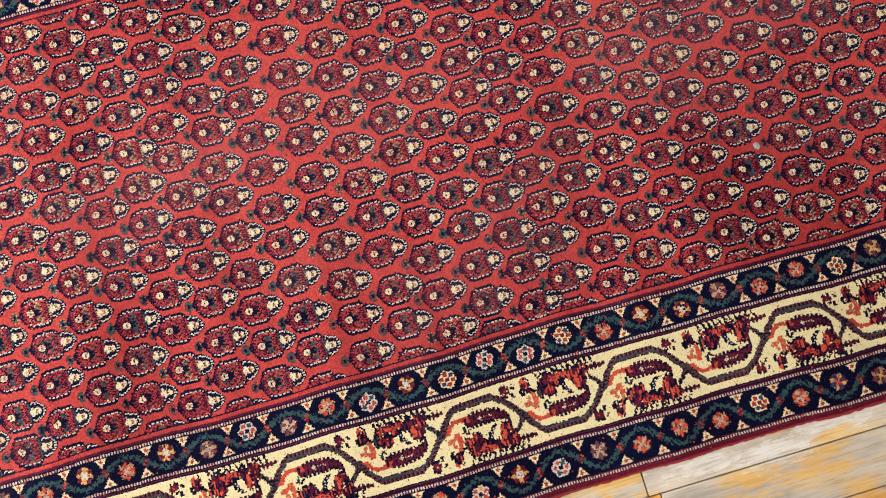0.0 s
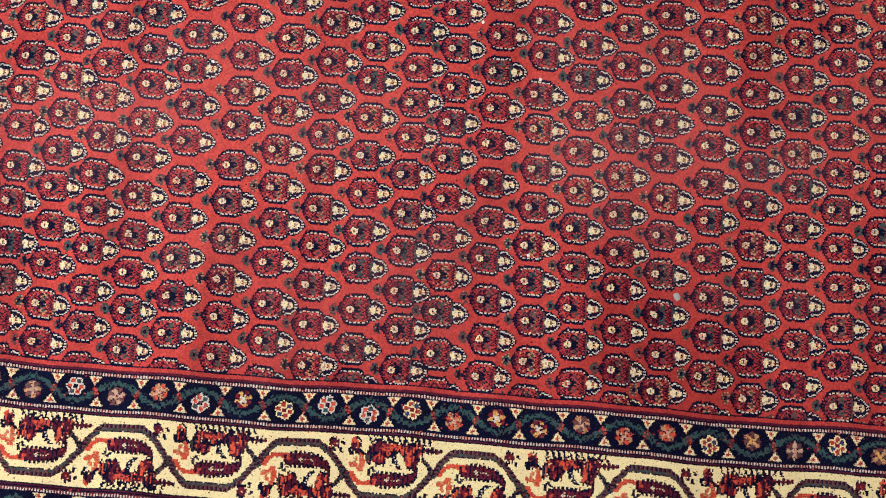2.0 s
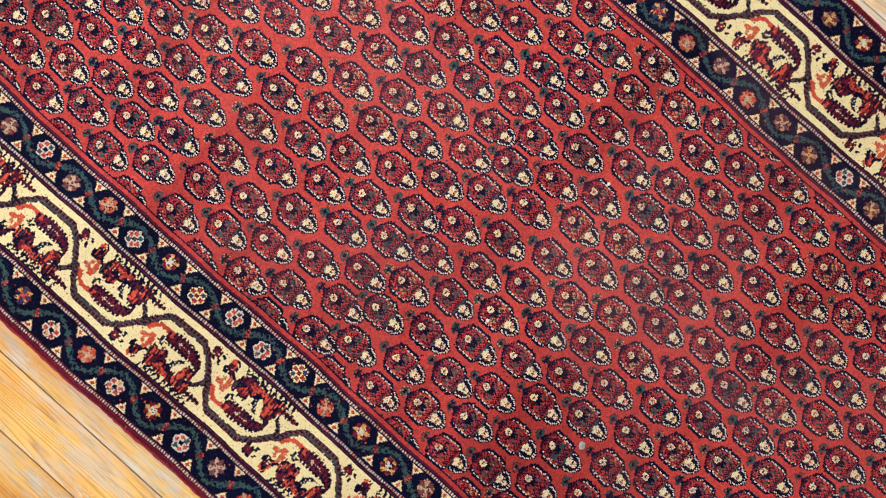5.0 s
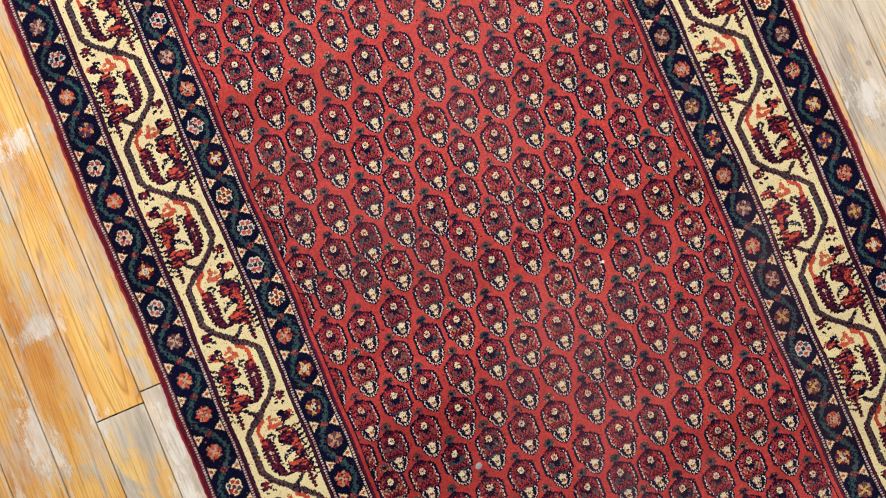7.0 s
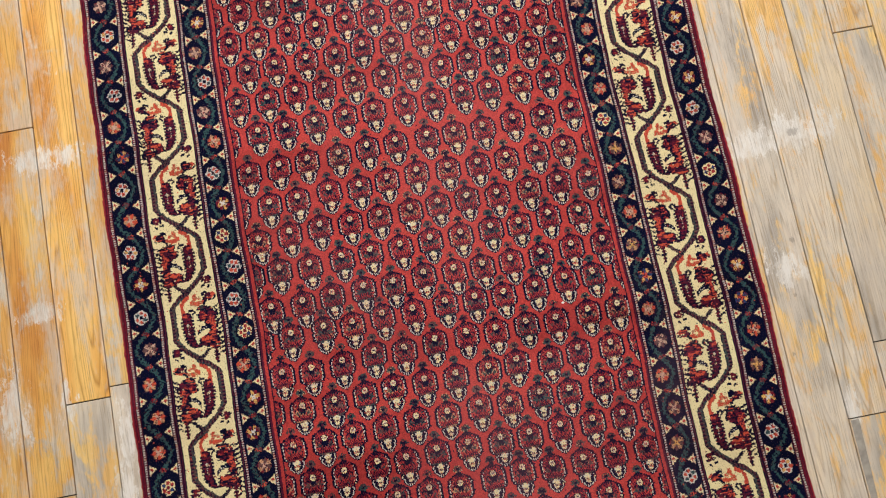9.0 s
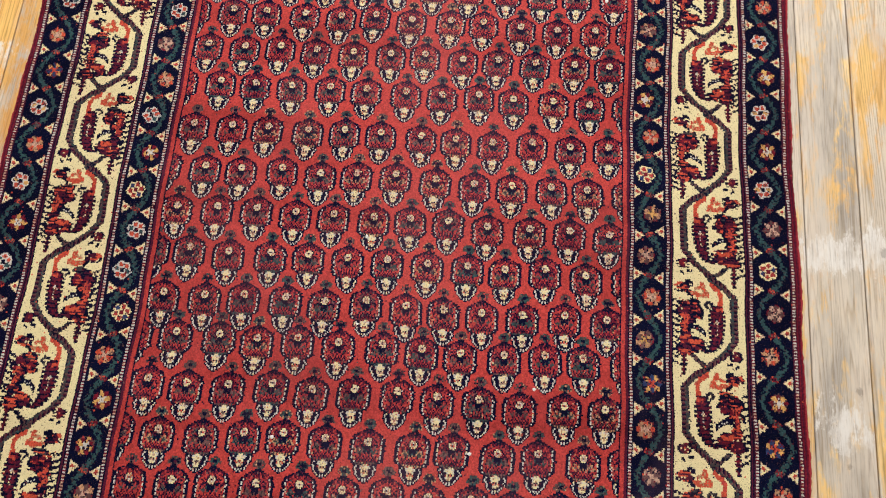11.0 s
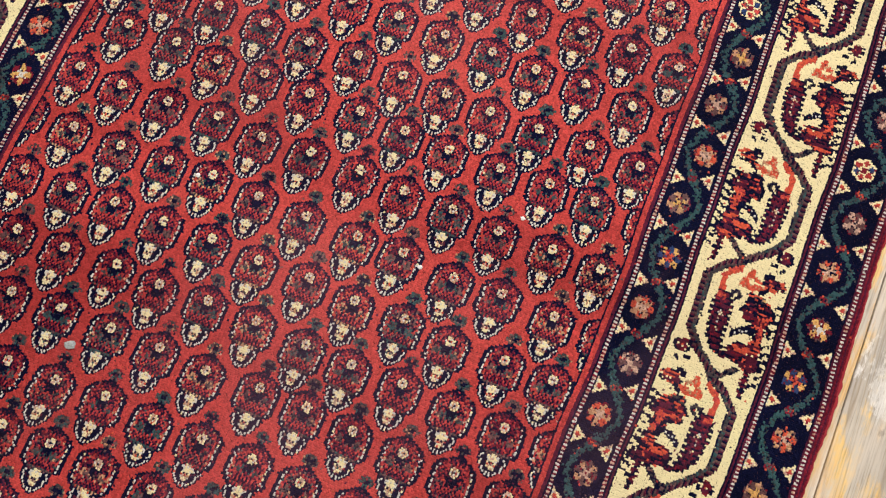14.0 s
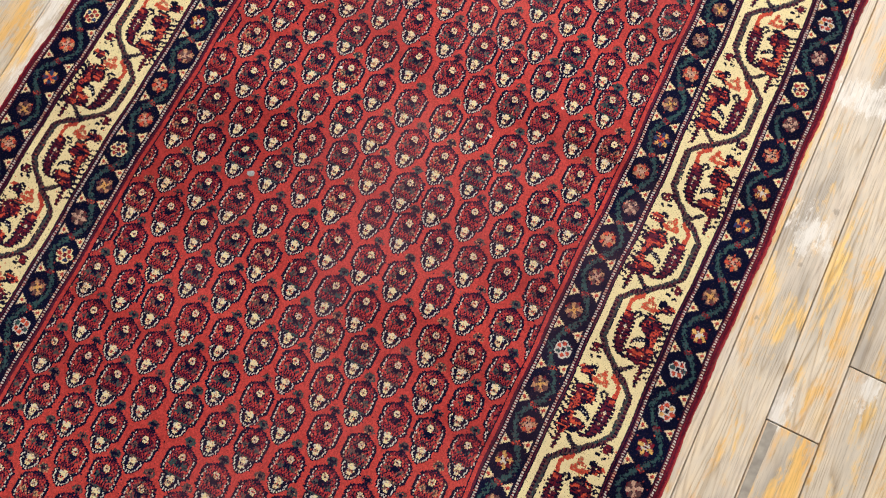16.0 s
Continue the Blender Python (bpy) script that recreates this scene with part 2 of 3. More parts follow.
# left half of the paisley, its last column the middle; above it the small leaf and the crown
BOTEH = """
..........KVV
.........VGVK
........KVGNN
........VGGNN
........KVKGV
..........KGN
..........NNN
........NNNNM
......NNMNMNN
....NNMENDMNE
..NNNMDRMNEMR
.NNMNRDMREMDE
.NNWNMKREMNCP
NNNMDRENENCPW
NNWMRMNENMWTN
NNWNRKEMENCPW
NNNEMRNNNDNCP
NNWRDNMENNNNN
NNWKRNKKDGNNN
NNNTRMKVKGNNN
NNWRTKGVGKNNG
NNWENKKGVEGNK
NNNREERKNDKRN
NNWDRNRENRNED
NNWKTMDNRMENR
NNNNRENRNENMN
.NNWNDNMDNMDN
..NNNVKVKVKVK
....NNNNKNKCC
....NNWNNWWCW
....NWNNNWCCC
....NWNNNNWCC
....NNWNNMCNT
.....NWNNNTPK
.....NWNNNWCC
......NWNNNCP
.......NWNNNN
........NWNWN
.........NNWN
...........NN
"""
BOTEH = [r + r[-2::-1] for r in BOTEH.split("\n") if r]
ROSETTE = (12, 14)  # column and row of the rosette in the chart

rng = np.random.default_rng(7)
grid = np.full((ROWS, 2 * HALF), "R", dtype="U1")


def put(r, c, code, lo=0, hi=2 * HALF):
    r, c = int(round(r)), int(round(c))
    if 0 <= r < ROWS and lo <= c < hi and code != NONE:
        grid[r, c] = code


def row_of(y):
    return (TOP_Y - y) / KY


def col_of(x):
    return x / KX + HALF


FIELD = 175
LO, HI = HALF - FIELD, HALF + FIELD
SWAPS = {"K": "KKGRET", "G": "GGKN", "T": "TTOPK", "R": "RRREEM", "M": "MMEEKN", "E": "EERRDK", "C": "CCPPT", "W": "WWWWCP", "V": "VVGK", "P": "PPTC", "N": "NNNNNNM"}
ACROSS = 29.85  # knots from one paisley to its neighbour
# where the rows of paisleys lie: the weaver did not keep an even distance
ROW_Y = [0.6443, 0.591, 0.5393, 0.486, 0.4313, 0.3689, 0.3102, 0.2559, 0.2012, 0.146, 0.0943, 0.039, -0.0158, -0.072, -0.1257, -0.181, -0.2387,
         -0.294, -0.3477, -0.402]
ROW_Y = [0.6443 + 0.0545 * n for n in (8, 7, 6, 5, 4, 3, 2, 1)] + ROW_Y + [-0.402 - 0.0548 * n for n in range(1, 10)]
for k, row_y in enumerate(ROW_Y):
    r0 = row_of(row_y)
    for j in range(-8, 9):
        c0 = col_of(-0.0005) + ACROSS * (j + 0.5 * (k % 2))
        dr = int(rng.integers(-1, 2))
        dc = int(rng.integers(-1, 2))
        swap = {a: SWAPS[a][int(rng.integers(len(SWAPS[a])))] for a in "KGTEP"}
        for a, line in enumerate(BOTEH):
            slip = int(rng.random() < 0.12)
            for b, code in enumerate(line):
                code = swap.get(code, code)
                if code in SWAPS and rng.random() < 0.32:
                    code = SWAPS[code][int(rng.integers(len(SWAPS[code])))]
                put(round(r0) + a - ROSETTE[1] + dr, round(c0) + b - ROSETTE[0] + dc + slip, code, LO, HI)


class Strip:
    """One band of the border. Across counts from the field outwards."""

    def __init__(self, side, start, width):
        self.side, self.start, self.width = side, start, width

    def put(self, r, across, code):
        across = int(round(across))
        if 0 <= across < self.width:
            c = HALF + self.start + across if self.side > 0 else HALF - 1 - self.start - across
            put(r, c, code)

    def fill(self, code):
        for r in range(ROWS):
            for a in range(self.width):
                self.put(r, a, code)


def beads(side, start, codes):
    """Plain lines with rows of pale beads, two knots wide."""
    s = Strip(side, start, len(codes))
    for r in range(ROWS):
        bead = "WWWP"[int(rng.integers(4))] if r % 2 else "MD"[int(rng.integers(2))]
        for a, code in enumerate(codes):
            s.put(r, a, bead if code == "w" else code)


# petals, second petals, rim (or none), heart
FLOWERS = [("O", "G", "W", "N"), ("Y", "B", ".", "O"), ("P", "K", ".", "P"), ("T", "K", ".", "Y"), ("O", "T", ".", "P"),
           ("O", "Y", "W", "N"), ("T", "K", ".", "P"), ("R", "B", "C", "D"), ("T", "O", ".", "P"), ("D", "Y", ".", "W")]


def flower(strip, r, a, kind):
    """A round flower: eight turning petals, or five lobes with a pale outline."""
    p, q, rim, heart = FLOWERS[kind % len(FLOWERS)]
    spin = rng.uniform(0, 1.2)
    for i in range(-7, 8):
        for j in range(-8, 9):
            d, turn = math.hypot(i * 1.1, j), math.atan2(i, j) + spin
            if d < 1.6:
                code = heart
            elif rim == NONE:
                petal = int((turn + math.pi) / math.pi * 4)
                edge = 7.2 - 1.1 * abs(math.cos(4 * turn))
                if d > edge:
                    continue
                code = p if petal % 2 else q
                if d > edge - 0.9 and rng.random() < 0.5:
                    code = "K" if petal % 2 else "D"
                elif d < 3.4 and petal % 2:
                    code = heart
                elif abs(math.sin(4 * turn)) < 0.2 and rng.random() < 0.6:
                    code = "N"
            else:
                petal = round((turn + math.pi) / (2 * math.pi / 6)) % 6
                mid = petal * math.pi / 3 - math.pi - spin
                e = math.hypot(i * 1.1 - 4.4 * math.sin(mid), j - 4.4 * math.cos(mid))
                if e < 1.75:
                    code = p if petal % 3 else q
                elif e < 2.9:
                    code = rim
                else:
                    continue
            if rng.random() < 0.12:
                code = "NKD"[int(rng.integers(3))]
            strip.put(r + i, a + j, code)


TRI = ["PCWCPCWCP", ".CCORCCC.", "..CORDC..", "..CCRCC..", "...CCP...", "...PC....", "....P...."]


def guard(side, start, width, phase, period, shift):
    """Navy stripe: a teal vine zigzags round flowers, with cream three-lobed leaves along both edges."""
    s = Strip(side, start, width)
    s.fill("N")
    mid, per = (width - 1) / 2, period / KY
    r_zero = row_of(phase)
    n0 = int(-r_zero / per) - 2
    reach = mid - 2.2
    for r in range(ROWS):
        turn = ((r - r_zero) / per) % 2.0
        wave = 1.0 - 2.0 * abs(turn - 1.0)       # -1 at a flower of the even side, 1 at the odd one
        a = mid + shift * reach * (0.25 * max(-1.0, min(1.0, 2.2 * wave)) + 0.75 * wave)
        steep = abs(wave) < 0.42
        jag = 1.2 if r % 4 < 2 else 0.0
        for w in np.arange(-2.2, 2.3) if steep else np.arange(-1.0, 1.1):
            s.put(r, a + w + jag * (1 if rng.random() < 0.7 else -1), "G" if rng.random() < 0.88 else "V")
    for n in range(n0, n0 + int(ROWS / per) + 6):
        r, way = r_zero + n * per, shift * (1 if n % 2 == 0 else -1)
        flower(s, r, mid + way * 2.4, int(rng.integers(len(FLOWERS))))
        for i in range(-2, 3):  # leaf where the vine crosses
            for j in range(-3, 4):
                if abs(i) * 1.3 + abs(j) < 3.6:
                    s.put(r + per / 2 + i, mid + j - way * i * 0.6, "DDOK"[int(rng.integers(4))])
        for side_r in (-per / 2 + 1.5, per / 2 - 1.5):
            for depth, line in enumerate(TRI):
                for i, code in enumerate(line):
                    a = (width - 1 - depth) if way > 0 else depth
                    if code in "CP" and rng.random() < 0.25:
                        code = "CP"[int(rng.integers(2))]
                    if code != NONE:
                        s.put(r + side_r + i - 4, a, code)


class Bay:
    """One bay of the cream border, drawn on a cloth of its own: across from the edge that the vine hugs, then along."""

    def __init__(self, width, length):
        self.width, self.length, self.cloth = width, length, {}

    def dot(self, v, u, code):
        self.cloth[(int(round(u)), int(round(v + (self.width - 49) / 2)))] = code

    def line(self, points, half, codes, comb=0, ragged=0.25):
        """A stroke; with a comb its colours change from row to row."""
        for (v0, u0), (v1, u1) in zip(points, points[1:]):
            n = int(max(abs(v1 - v0), abs(u1 - u0)) * 2) + 1
            for i in range(n + 1):
                v, u = v0 + (v1 - v0) * i / n, u0 + (u1 - u0) * i / n
                flat = abs(v1 - v0) > abs(u1 - u0)
                for w in np.arange(-half, half + 0.01, 0.5):
                    if abs(w) > half - 0.6 and rng.random() < ragged:
                        continue
                    step = int(round(v if flat else u))
                    code = codes[(step // comb) % len(codes)] if comb else codes[int(rng.integers(len(codes)))]
                    self.dot(v + (0 if flat else w), u + (w if flat else 0), code)

    def leaf(self, points, halves, heart=()):
        """A serrated maroon leaf with dark teeth on its edges."""
        m = len(points) - 1
        for i in range(m * 14 + 1):
            f = i / 14
            k = min(m - 1, int(f))
            v = points[k][0] + (points[k + 1][0] - points[k][0]) * (f - k)
            u = points[k][1] + (points[k + 1][1] - points[k][1]) * (f - k)
            h = halves[k] + (halves[k + 1] - halves[k]) * (f - k)
            h *= 1.0 if int(round(u)) % 3 else 0.74
            for w in np.arange(-h, h + 0.01, 0.5):
                tooth = int(round(u)) % 3 == 1
                code = "N" if (abs(w) > h - 1.3 and rng.random() < 0.75) or (tooth and rng.random() < 0.7) else "MMMD"[int(rng.integers(4))]
                self.dot(v + w, u, code)
        for v, u, code in heart:
            self.dot(v, u, code)

    def tuft(self, v, u, rv, ru, codes, teeth=0.3):
        """A ragged blossom of short strokes."""
        for b in range(-int(ru), int(ru) + 1):
            h = rv * math.sqrt(max(0.0, 1 - (b / (ru + 0.5)) ** 2)) * rng.uniform(0.85, 1.12)
            off = rng.uniform(-0.5, 0.5)
            code = codes[int(rng.integers(len(codes)))]
            for a in np.arange(-h, h + 0.1):
                if rng.random() < 0.3:
                    code = codes[int(rng.integers(len(codes)))]
                if rng.random() > 0.03:
                    self.dot(v + a + off, u + b, code)
            if rng.random() < teeth:
                for a in (-h - 2, -h - 1, h + 1, h + 2):
                    self.dot(v + a + off, u + b, "N")

    def draw(self):
        k = self.length / 59.0
        P = lambda *pts: [(v, u * k) for v, u in pts]
        # the vine: comb outside, slate inside, dark outline
        spine = P((24, 0), (13.5, 5), (5.5, 12.5), (5.6, 40), (13.5, 49.5), (21.5, 55.5), (27, 59))
        self.line(spine, 2.3, "NNNV", ragged=0.35)
        self.line([(v + 0.9, u) for v, u in spine], 1.2, "VVGVK", ragged=0.2)
        self.line([(v - 1.5, u) for v, u in spine], 1.2, "MNK", comb=1, ragged=0.1)
        self.line(P((24, 0), (17, -3), (12, -8)), 1.6, "NVNK", ragged=0.2)      # spur at the fork
        # the outer corners
        for u in range(-9, 6):
            w = 2.6 - abs(u + 2) * 0.22
            for v in np.arange(-w, w + 0.1):
                if u % 3 or abs(v) < 1:
                    self.dot(5.5 + v - 0.05 * u, u * k, "NM"[int(rng.integers(2))] if u % 3 == 1 else "MDN"[int(rng.integers(3))])
        self.tuft(5.0, 50 * k, 2.6, 3, "MMD", 0.8)
        self.dot(5, 50 * k, "O")
        self.line(P((8, 55), (11, 55.5)), 0.6, "N")
        self.line(P((3, 56), (5, 57)), 0.6, "N")
        # red stems and twigs
        self.line(P((23, 4), (16, 8.5), (15, 12), (15.5, 18)), 1.3, "OOOR")
        self.line(P((29, 3), (28, 8), (24, 11), (31, 11.5), (38, 10)), 1.3, "OOOT")
        self.line(P((29, 6), (34, 7.5)), 0.8, "OT")
        self.line(P((32, 14.5), (37, 15.5), (43, 17.5)), 0.8, "OYT")
        # leaf with a pale heart
        self.leaf(P((18, 18), (18.2, 24), (18.4, 33), (19, 41), (22.5, 47), (26.5, 48.5), (30.5, 46.5)), (3.6, 6.0, 5.8, 4.6, 3.4, 2.2, 1.2),
                  [(18.4 + a, (28 + b) * k, "WPC"[(a + b) % 3]) for a, b in ((0, 0), (0, 1), (1, 1), (-1, 1), (0, 2), (2, 2), (0, 4), (0, 6), (0, 8), (1, 9))])
        self.line(P((14, 20), (18, 21)), 0.8, "OR")
        # dark blossoms on the side away from the vine
        self.tuft(42.5, 6.5 * k, 4.6, 3, "NNMMO", 0.6)
        self.line(P((46, 4), (48, 6)), 0.8, "OO")
        self.line(P((36, 4), (39, 2.5), (41, 3)), 0.8, "N")
        self.line(P((36, 13), (40, 9.5)), 0.8, "N")
        self.line(P((21, 17), (25, 16), (27, 18), (24, 20)), 0.7, "NNV")
        self.tuft(38.5, 22 * k, 8.0, 6, "MMMNNDO", 0.6)
        self.tuft(33, 23 * k, 3.0, 4, "MOND", 0.4)
        self.tuft(41, 30 * k, 4.5, 4, "MONDN", 0.6)
        self.tuft(35, 16 * k, 4.5, 2, "NNVO", 0.4)
        self.line(P((42, 24), (40.5, 28), (43, 33), (41.5, 39)), 1.3, "OMOR")
        self.line(P((27, 37), (31, 33.5), (37, 32), (40, 35)), 1.3, "N")
        for v, u in ((29, 35.3), (31, 34), (33, 33.2), (35, 32.6)):
            self.dot(v, u * k, "W")
        self.tuft(37, 44.5 * k, 8.4, 5, "MMNNOMD", 0.7)
        self.tuft(42, 48 * k, 5.0, 3, "OMNM", 0.6)
        self.tuft(42, 38 * k, 4.0, 3, "NMO", 0.5)
        self.line(P((31, 41), (33, 43), (39, 42)), 0.9, "OO")
        for u in range(15, 56, 4):
            reach = rng.integers(4, 8)
            for v in range(reach):
                self.dot(50 - v, (u + 0.35 * v) * k, "N")
                if rng.random() < 0.6:
                    self.dot(50 - v, (u + 1 + 0.35 * v) * k, "N")
        return self.cloth


def scroll_border(side, start, width, crest, period, outward_first):
    """Cream band: a slate vine swings from edge to edge, each bay with a leaf, blossoms and red twigs."""
    s = Strip(side, start, width)
    s.fill("C")
    zero, per = row_of(crest), period / KY
    for n in range(-int(zero / per) - 2, int((ROWS - zero) / per) + 2):
        out = (n % 2 == 0) == outward_first  # the edge that this bay's vine hugs
        for (u, v), code in Bay(width, per).draw().items():
            s.put(zero + n * per + u, width - 1 - v if out else v, code)


for side, crest, period, outward in ((-1, 0.619, 0.1074, True), (1, 0.425, 0.1107, True)):
    beads(side, 175, "NRRRMMNwwN")
    beads(side, 207, "NNwwNMN")
    scroll_border(side, 214, 53, crest, period, outward)
    beads(side, 267, "NMNMwwN")
    beads(side, 300, "NMwwMDMD")
guard(-1, 185, 22, 0.1651, 0.0522, 1)
guard(1, 185, 22, 0.0720, 0.0523, 1)
guard(-1, 274, 26, 0.0579, 0.0528, 1)
guard(1, 274, 26, -0.0462, 0.0528, 1)
# stray knots
loose = rng.random(grid.shape) < 0.006
grid[loose] = rng.choice(list("MNKRO"), int(loose.sum()))

code_index = np.zeros(grid.shape, dtype=np.int32)
for i, c in enumerate(CODES):
    code_index[grid == c] = i


def sway(x, y):
    """Hand-woven unevenness of the rows and columns, in metres."""
    dx = 0.0016 * np.sin(y * 9.0 + 1.0) + 0.0010 * np.sin(y * 23.0 + x * 5.0) + 0.0005 * np.sin(y * 61.0 + x * 17)
    dy = 0.0012 * np.sin(x * 14.0 + 2.0) + 0.0008 * np.sin(x * 37.0 + y * 6.0) + 0.0134 * x
    return dx, dy


PILE = 0.0095


def pile(name, c0, c1, parent, label):
    """The knots of the columns c0 to c1: one small blunt tuft each, joined."""
    rr, cc = np.meshgrid(np.arange(ROWS), np.arange(c0, c1), indexing="ij")
    rr, cc = rr.ravel(), cc.ravel()
    count = len(rr)
    x, y = (cc + 0.5 - HALF) * KX, TOP_Y - (rr + 0.5) * KY
    gen = np.random.default_rng(c0 + 11)
    x = x + gen.normal(0, 0.00020, count)
    y = y + gen.normal(0, 0.00022, count)
    dx, dy = sway(x, y)
    x, y = x + dx, y + dy
    top = PILE + gen.normal(0, 0.00022, count) + 0.0005 * np.sin(x * 8 + y * 5) * np.cos(y * 7)
    verts = np.empty((count, 5, 3), dtype=np.float32)
    turn = gen.normal(math.pi / 4, 0.28, count)
    for i in range(4):
        a = turn + i * math.pi / 2
        rad = 0.00142 + gen.normal(0, 0.00012, count)
        verts[:, i, 0] = x + rad * 0.96 * np.cos(a)
        verts[:, i, 1] = y + rad * 1.06 * np.sin(a)
        verts[:, i, 2] = top - 0.0007
    verts[:, 4, 0] = x + gen.normal(0, 0.00022, count)
    verts[:, 4, 1] = y + gen.normal(0, 0.00022, count) - 0.0002
    verts[:, 4, 2] = top + 0.0001
    base = (np.arange(count) * 5)[:, None, None]
    faces = (base + np.array([[i, (i + 1) % 4, 4] for i in range(4)])[None]).reshape(-1)
    mesh = bpy.data.meshes.new(name)
    mesh.vertices.add(count * 5)
    mesh.vertices.foreach_set("co", verts.ravel())
    mesh.loops.add(count * 12)
    mesh.loops.foreach_set("vertex_index", faces.astype(np.int32))
    mesh.polygons.add(count * 4)
    mesh.polygons.foreach_set("loop_start", np.arange(0, count * 12, 3, dtype=np.int32))
    for m in WOOL:
        mesh.materials.append(m)
    mesh.polygons.foreach_set("material_index", np.repeat(code_index[rr, cc], 4).astype(np.int32))
    mesh.update(calc_edges=True)
    ob = new(name, mesh)
    ob.parent = parent
    return tagged(ob, label, kind="stuff")


rug = new("rug")
tagged(rug, "long red wool runner rug with navy and cream floral borders", "rug")
END_Y = TOP_Y - ROWS * KY
foundation = bmesh.new()
box(foundation, -HALF * KX + 0.001, HALF * KX - 0.001, END_Y, TOP_Y, 0.0008, PILE - 0.0016)
for v in foundation.verts:
    v.co.y += 0.0134 * v.co.x
part("foundation", foundation, JUTE, rug, "dark cotton foundation")
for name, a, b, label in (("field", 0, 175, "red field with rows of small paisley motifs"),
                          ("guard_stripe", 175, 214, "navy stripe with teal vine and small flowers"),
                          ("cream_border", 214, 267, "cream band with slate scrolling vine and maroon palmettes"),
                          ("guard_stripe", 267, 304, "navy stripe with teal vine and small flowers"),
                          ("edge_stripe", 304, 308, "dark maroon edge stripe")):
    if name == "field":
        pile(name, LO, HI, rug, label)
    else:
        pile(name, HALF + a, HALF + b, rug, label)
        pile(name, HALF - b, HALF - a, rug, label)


def edge_cord(side):
    """The overcast wool cord along one long edge."""
    bm = bmesh.new()
    rings, n = 400, 6
    gen = random.Random(5 + side)
    last = None
    for i in range(rings + 1):
        y = TOP_Y + (END_Y - TOP_Y) * i / rings
        wob = 0.0008 * math.sin(y * 31 + side) + gen.uniform(-0.0004, 0.0004)
        rad = 0.0030 + gen.uniform(-0.0005, 0.0005)
        x = side * (HALF * KX + 0.0004) + wob + float(sway(side * 0.5, y)[0])
        ring = [bm.verts.new((x + rad * 1.1 * math.cos(2 * math.pi * k / n), y + 0.0134 * x, 0.0045 + rad * math.sin(2 * math.pi * k / n))) for k in range(n)]
        if last:
            for k in range(n):
                bm.faces.new((last[k], last[(k + 1) % n], ring[(k + 1) % n], ring[k]))
        last = ring
    return part("edge_cord", bm, WOOL[CODES.index("E")], rug, "dark red overcast wool edge cord")


edge_cord(-1), edge_cord(1)

# ---- the floor's boards, last ----
STEP, ORIGIN = 0.0703, -0.537
JOINTS = {-4: [0.25], -3: [-0.55, 0.85], -2: [0.503, -0.091], -1: [-0.62, 0.046, 0.83], 0: [-0.7, 0.0615, 0.9], 14: [-0.66, 0.8], 15: [-0.62, 0.72],
          16: [-0.204, 0.66], 17: [-0.096, 0.78], 18: [-0.42, 0.415], 19: [-0.25, 0.62]}
LAST_LOW = {-2: -0.091, -1: 0.046, 0: 0.0615, 16: -0.204, 17: -0.096, 18: 0.415}


def board_mesh(length, width=STEP - 0.0018):
    return box(bmesh.new(), -width / 2, width / 2, -length / 2, length / 2, -0.018, 0.0, 0.0006)


# varnish left, ring strength and tone of boards that differ; others vary by chance
KEPT = {-4: (0.62, 0.4, 0.6), -3: (0.66, 0.5, 0.6), -2: (0.74, 0.5, 0.62), -1: (0.90, 1.0, 0.95), 0: (0.62, 0.2, 0.7), 14: (0.34, 0.35, 0.95), 15: (0.34, 0.6, 0.95),
        16: (0.46, 0.8, 0.9), 17: (0.26, 0.5, 0.62), 18: (0.40, 0.9, 0.72), 19: (0.55, 0.5, 0.7)}
KEPT_LOW = {-2: (0.85, 0.3, 0.5), -1: (0.47, 0.25, 0.7), 0: (0.36, 0.2, 1.0), 16: (0.56, 0.15, 0.9), 17: (0.36, 0.7, 0.85), 18: (0.4, 0.3, 0.75)}
boards = random.Random(21)
rest = bmesh.new()
col0, col1 = math.floor((X0 - ORIGIN) / STEP), math.ceil((X1 - ORIGIN) / STEP)
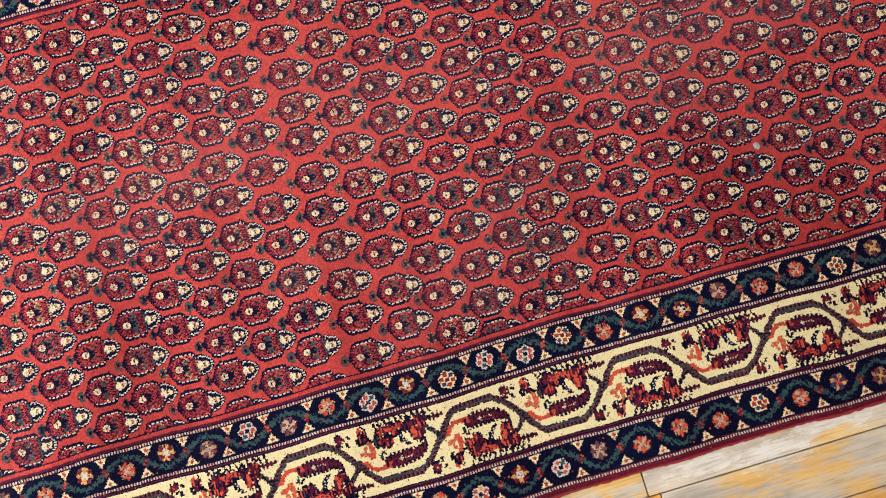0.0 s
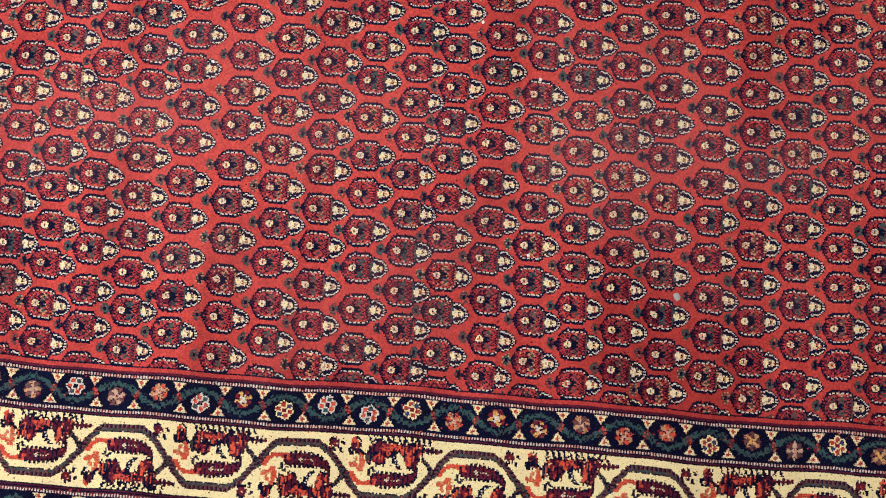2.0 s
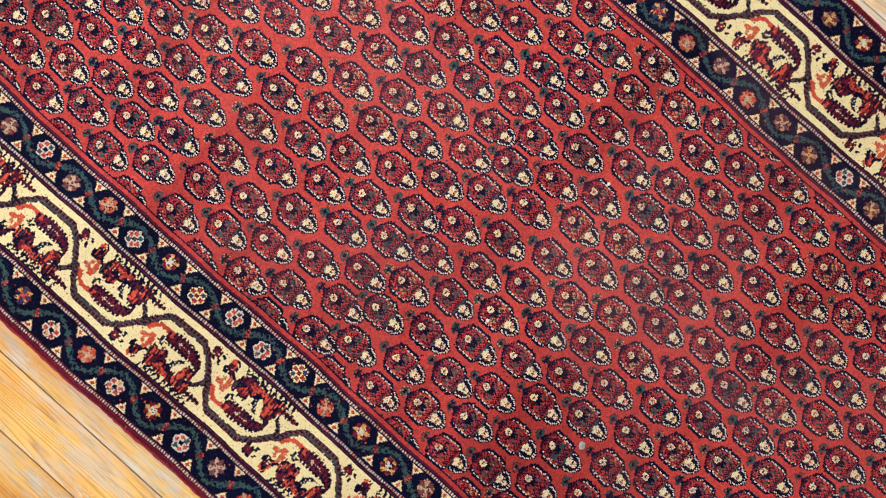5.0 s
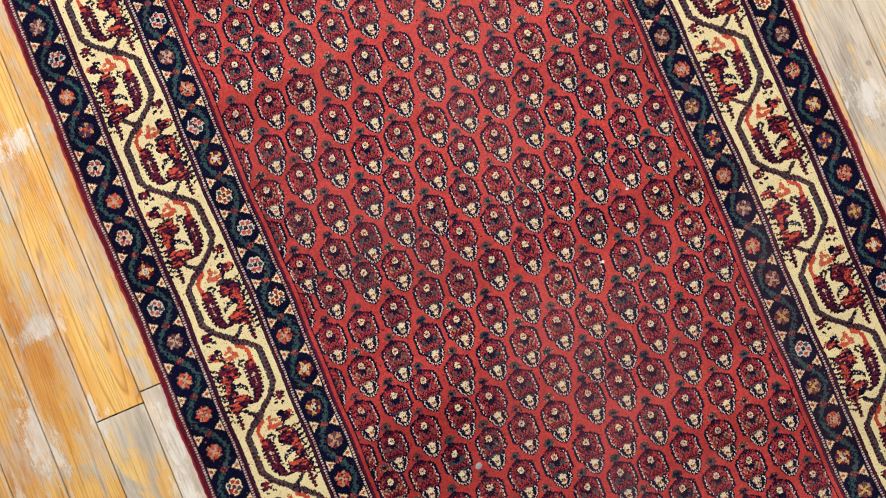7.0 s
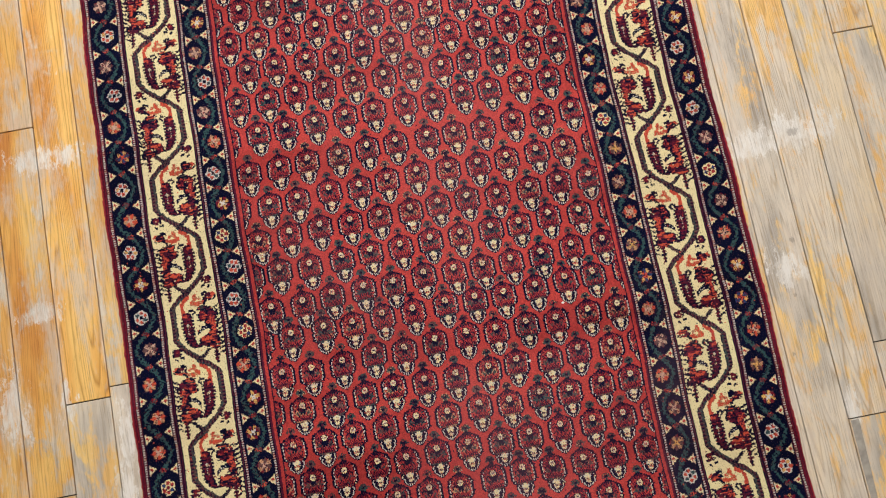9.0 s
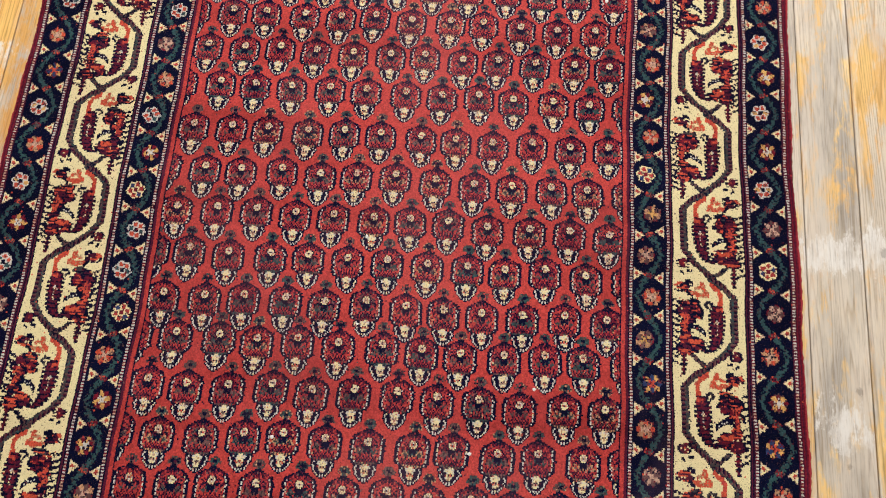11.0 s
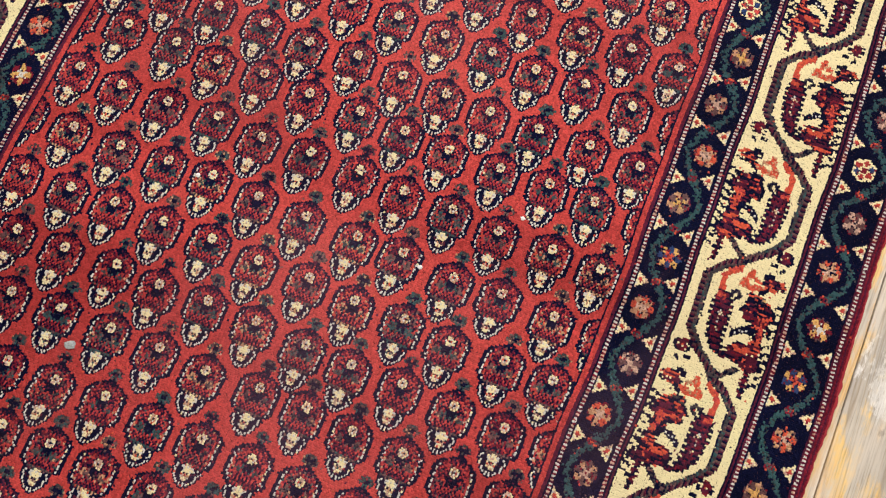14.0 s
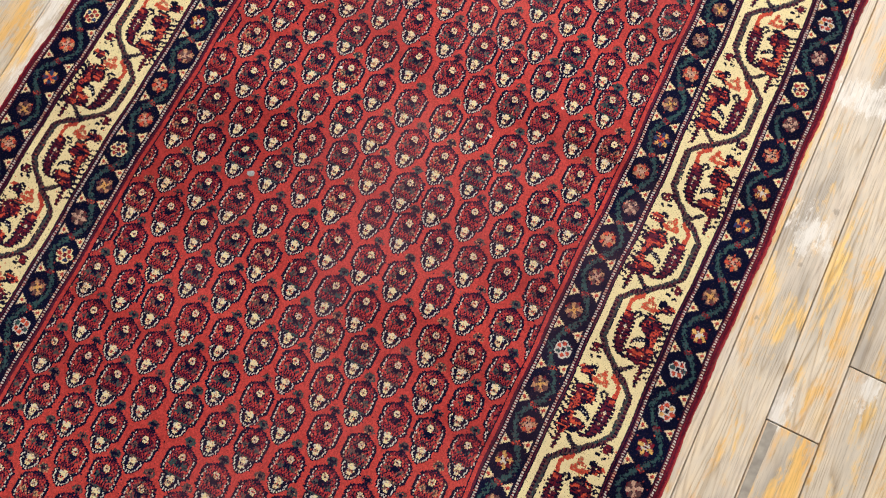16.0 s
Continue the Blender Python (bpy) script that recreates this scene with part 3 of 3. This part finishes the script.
for k in range(col0, col1):
    cuts = sorted(JOINTS.get(k, [boards.uniform(-0.9, -0.6)]))
    while cuts[0] > Y0 + 0.1:
        cuts.insert(0, cuts[0] - boards.uniform(0.45, 0.62))
    while cuts[-1] < Y1 - 0.1:
        cuts.append(cuts[-1] + boards.uniform(0.45, 0.62))
    cuts = [Y0] + [c for c in cuts if Y0 + 0.08 < c < Y1 - 0.08] + [Y1]
    xm = ORIGIN + (k + 0.5) * STEP
    wide = STEP - boards.uniform(0.0012, 0.0026)
    for c, d in zip(cuts, cuts[1:]):
        if d - c < 0.02:
            continue
        dz = boards.uniform(-0.0005, 0.0005)
        if -0.95 < xm < 0.98 and d > -0.95 and c < 1.05:
            ob = part("board", board_mesh(d - c - 0.0018, wide), WOOD, floor)
            ob.location = (xm, (c + d) / 2, dz)
            low = k in LAST_LOW and d <= LAST_LOW[k] + 0.001
            look_of = (KEPT_LOW if low else KEPT).get(k, (boards.uniform(0.2, 0.8), boards.uniform(0.1, 0.8), boards.uniform(0.3, 0.7)))
            ob.color = (*look_of, 1)
        else:
            box(rest, xm - STEP / 2 + 0.0006, xm + STEP / 2 - 0.0006, c + 0.0006, d - 0.0006, -0.018, dz)
far = tagged(part("far_boards", rest, WOOD, floor), kind="stuff")
far.color = (0.5, 0.4, 0.5, 1)

# a wedge of old filler where one board is narrower
filler = bmesh.new()
box(filler, 0.5905, 0.6035, -0.62, -0.206, -0.012, 0.0012, 0.0004)
for v in filler.verts:
    if v.co.x > 0.597 and v.co.y < -0.4:
        v.co.x -= 0.010
part("joint_filler", filler, plain("grey_joint_filler", (0.36, 0.33, 0.29), 0.9, 0.3, 60), floor, "grey dirty filler strip")

# ---- lint on the rug ----
LINT = plain("white_lint", (0.85, 0.84, 0.82), 0.9, 0.05, 400)
GREY_LINT = plain("grey_lint", (0.34, 0.36, 0.36), 0.95, 0.3, 600)


def lint(x, y, size, mat, label, seed):
    """A small tangle of fibre pressed into the pile."""
    bm = bmesh.new()
    bmesh.ops.create_icosphere(bm, subdivisions=2, radius=size)
    for v in bm.verts:
        n = noise.noise(v.co * (1.1 / size) + Vector((seed * 3.1, seed, 0)))
        v.co *= 1 + 0.55 * n
        v.co.z *= 0.45
        v.co.x *= 1.0 + 0.3 * math.sin(seed)
    ob = part("lint_speck", bm, mat)
    ob.location = (x, y, PILE + 0.0006)
    return tagged(ob, label, "lint", "lint specks on the rug")


for i, (x, y, size) in enumerate(((-0.111, -0.022, 0.0021), (0.117, -0.022, 0.0020), (0.187, 0.057, 0.0019), (-0.028, 0.117, 0.0016), (0.259, 0.587, 0.0030),
                                  (-0.029, 0.227, 0.0024), (0.107, 0.400, 0.0022))):
    lint(x, y, size, LINT, "tiny white lint speck lying on the red pile", i)
lint(-0.148, -0.210, 0.0042, GREY_LINT, "small grey lint smudge pressed into the red pile", 9)
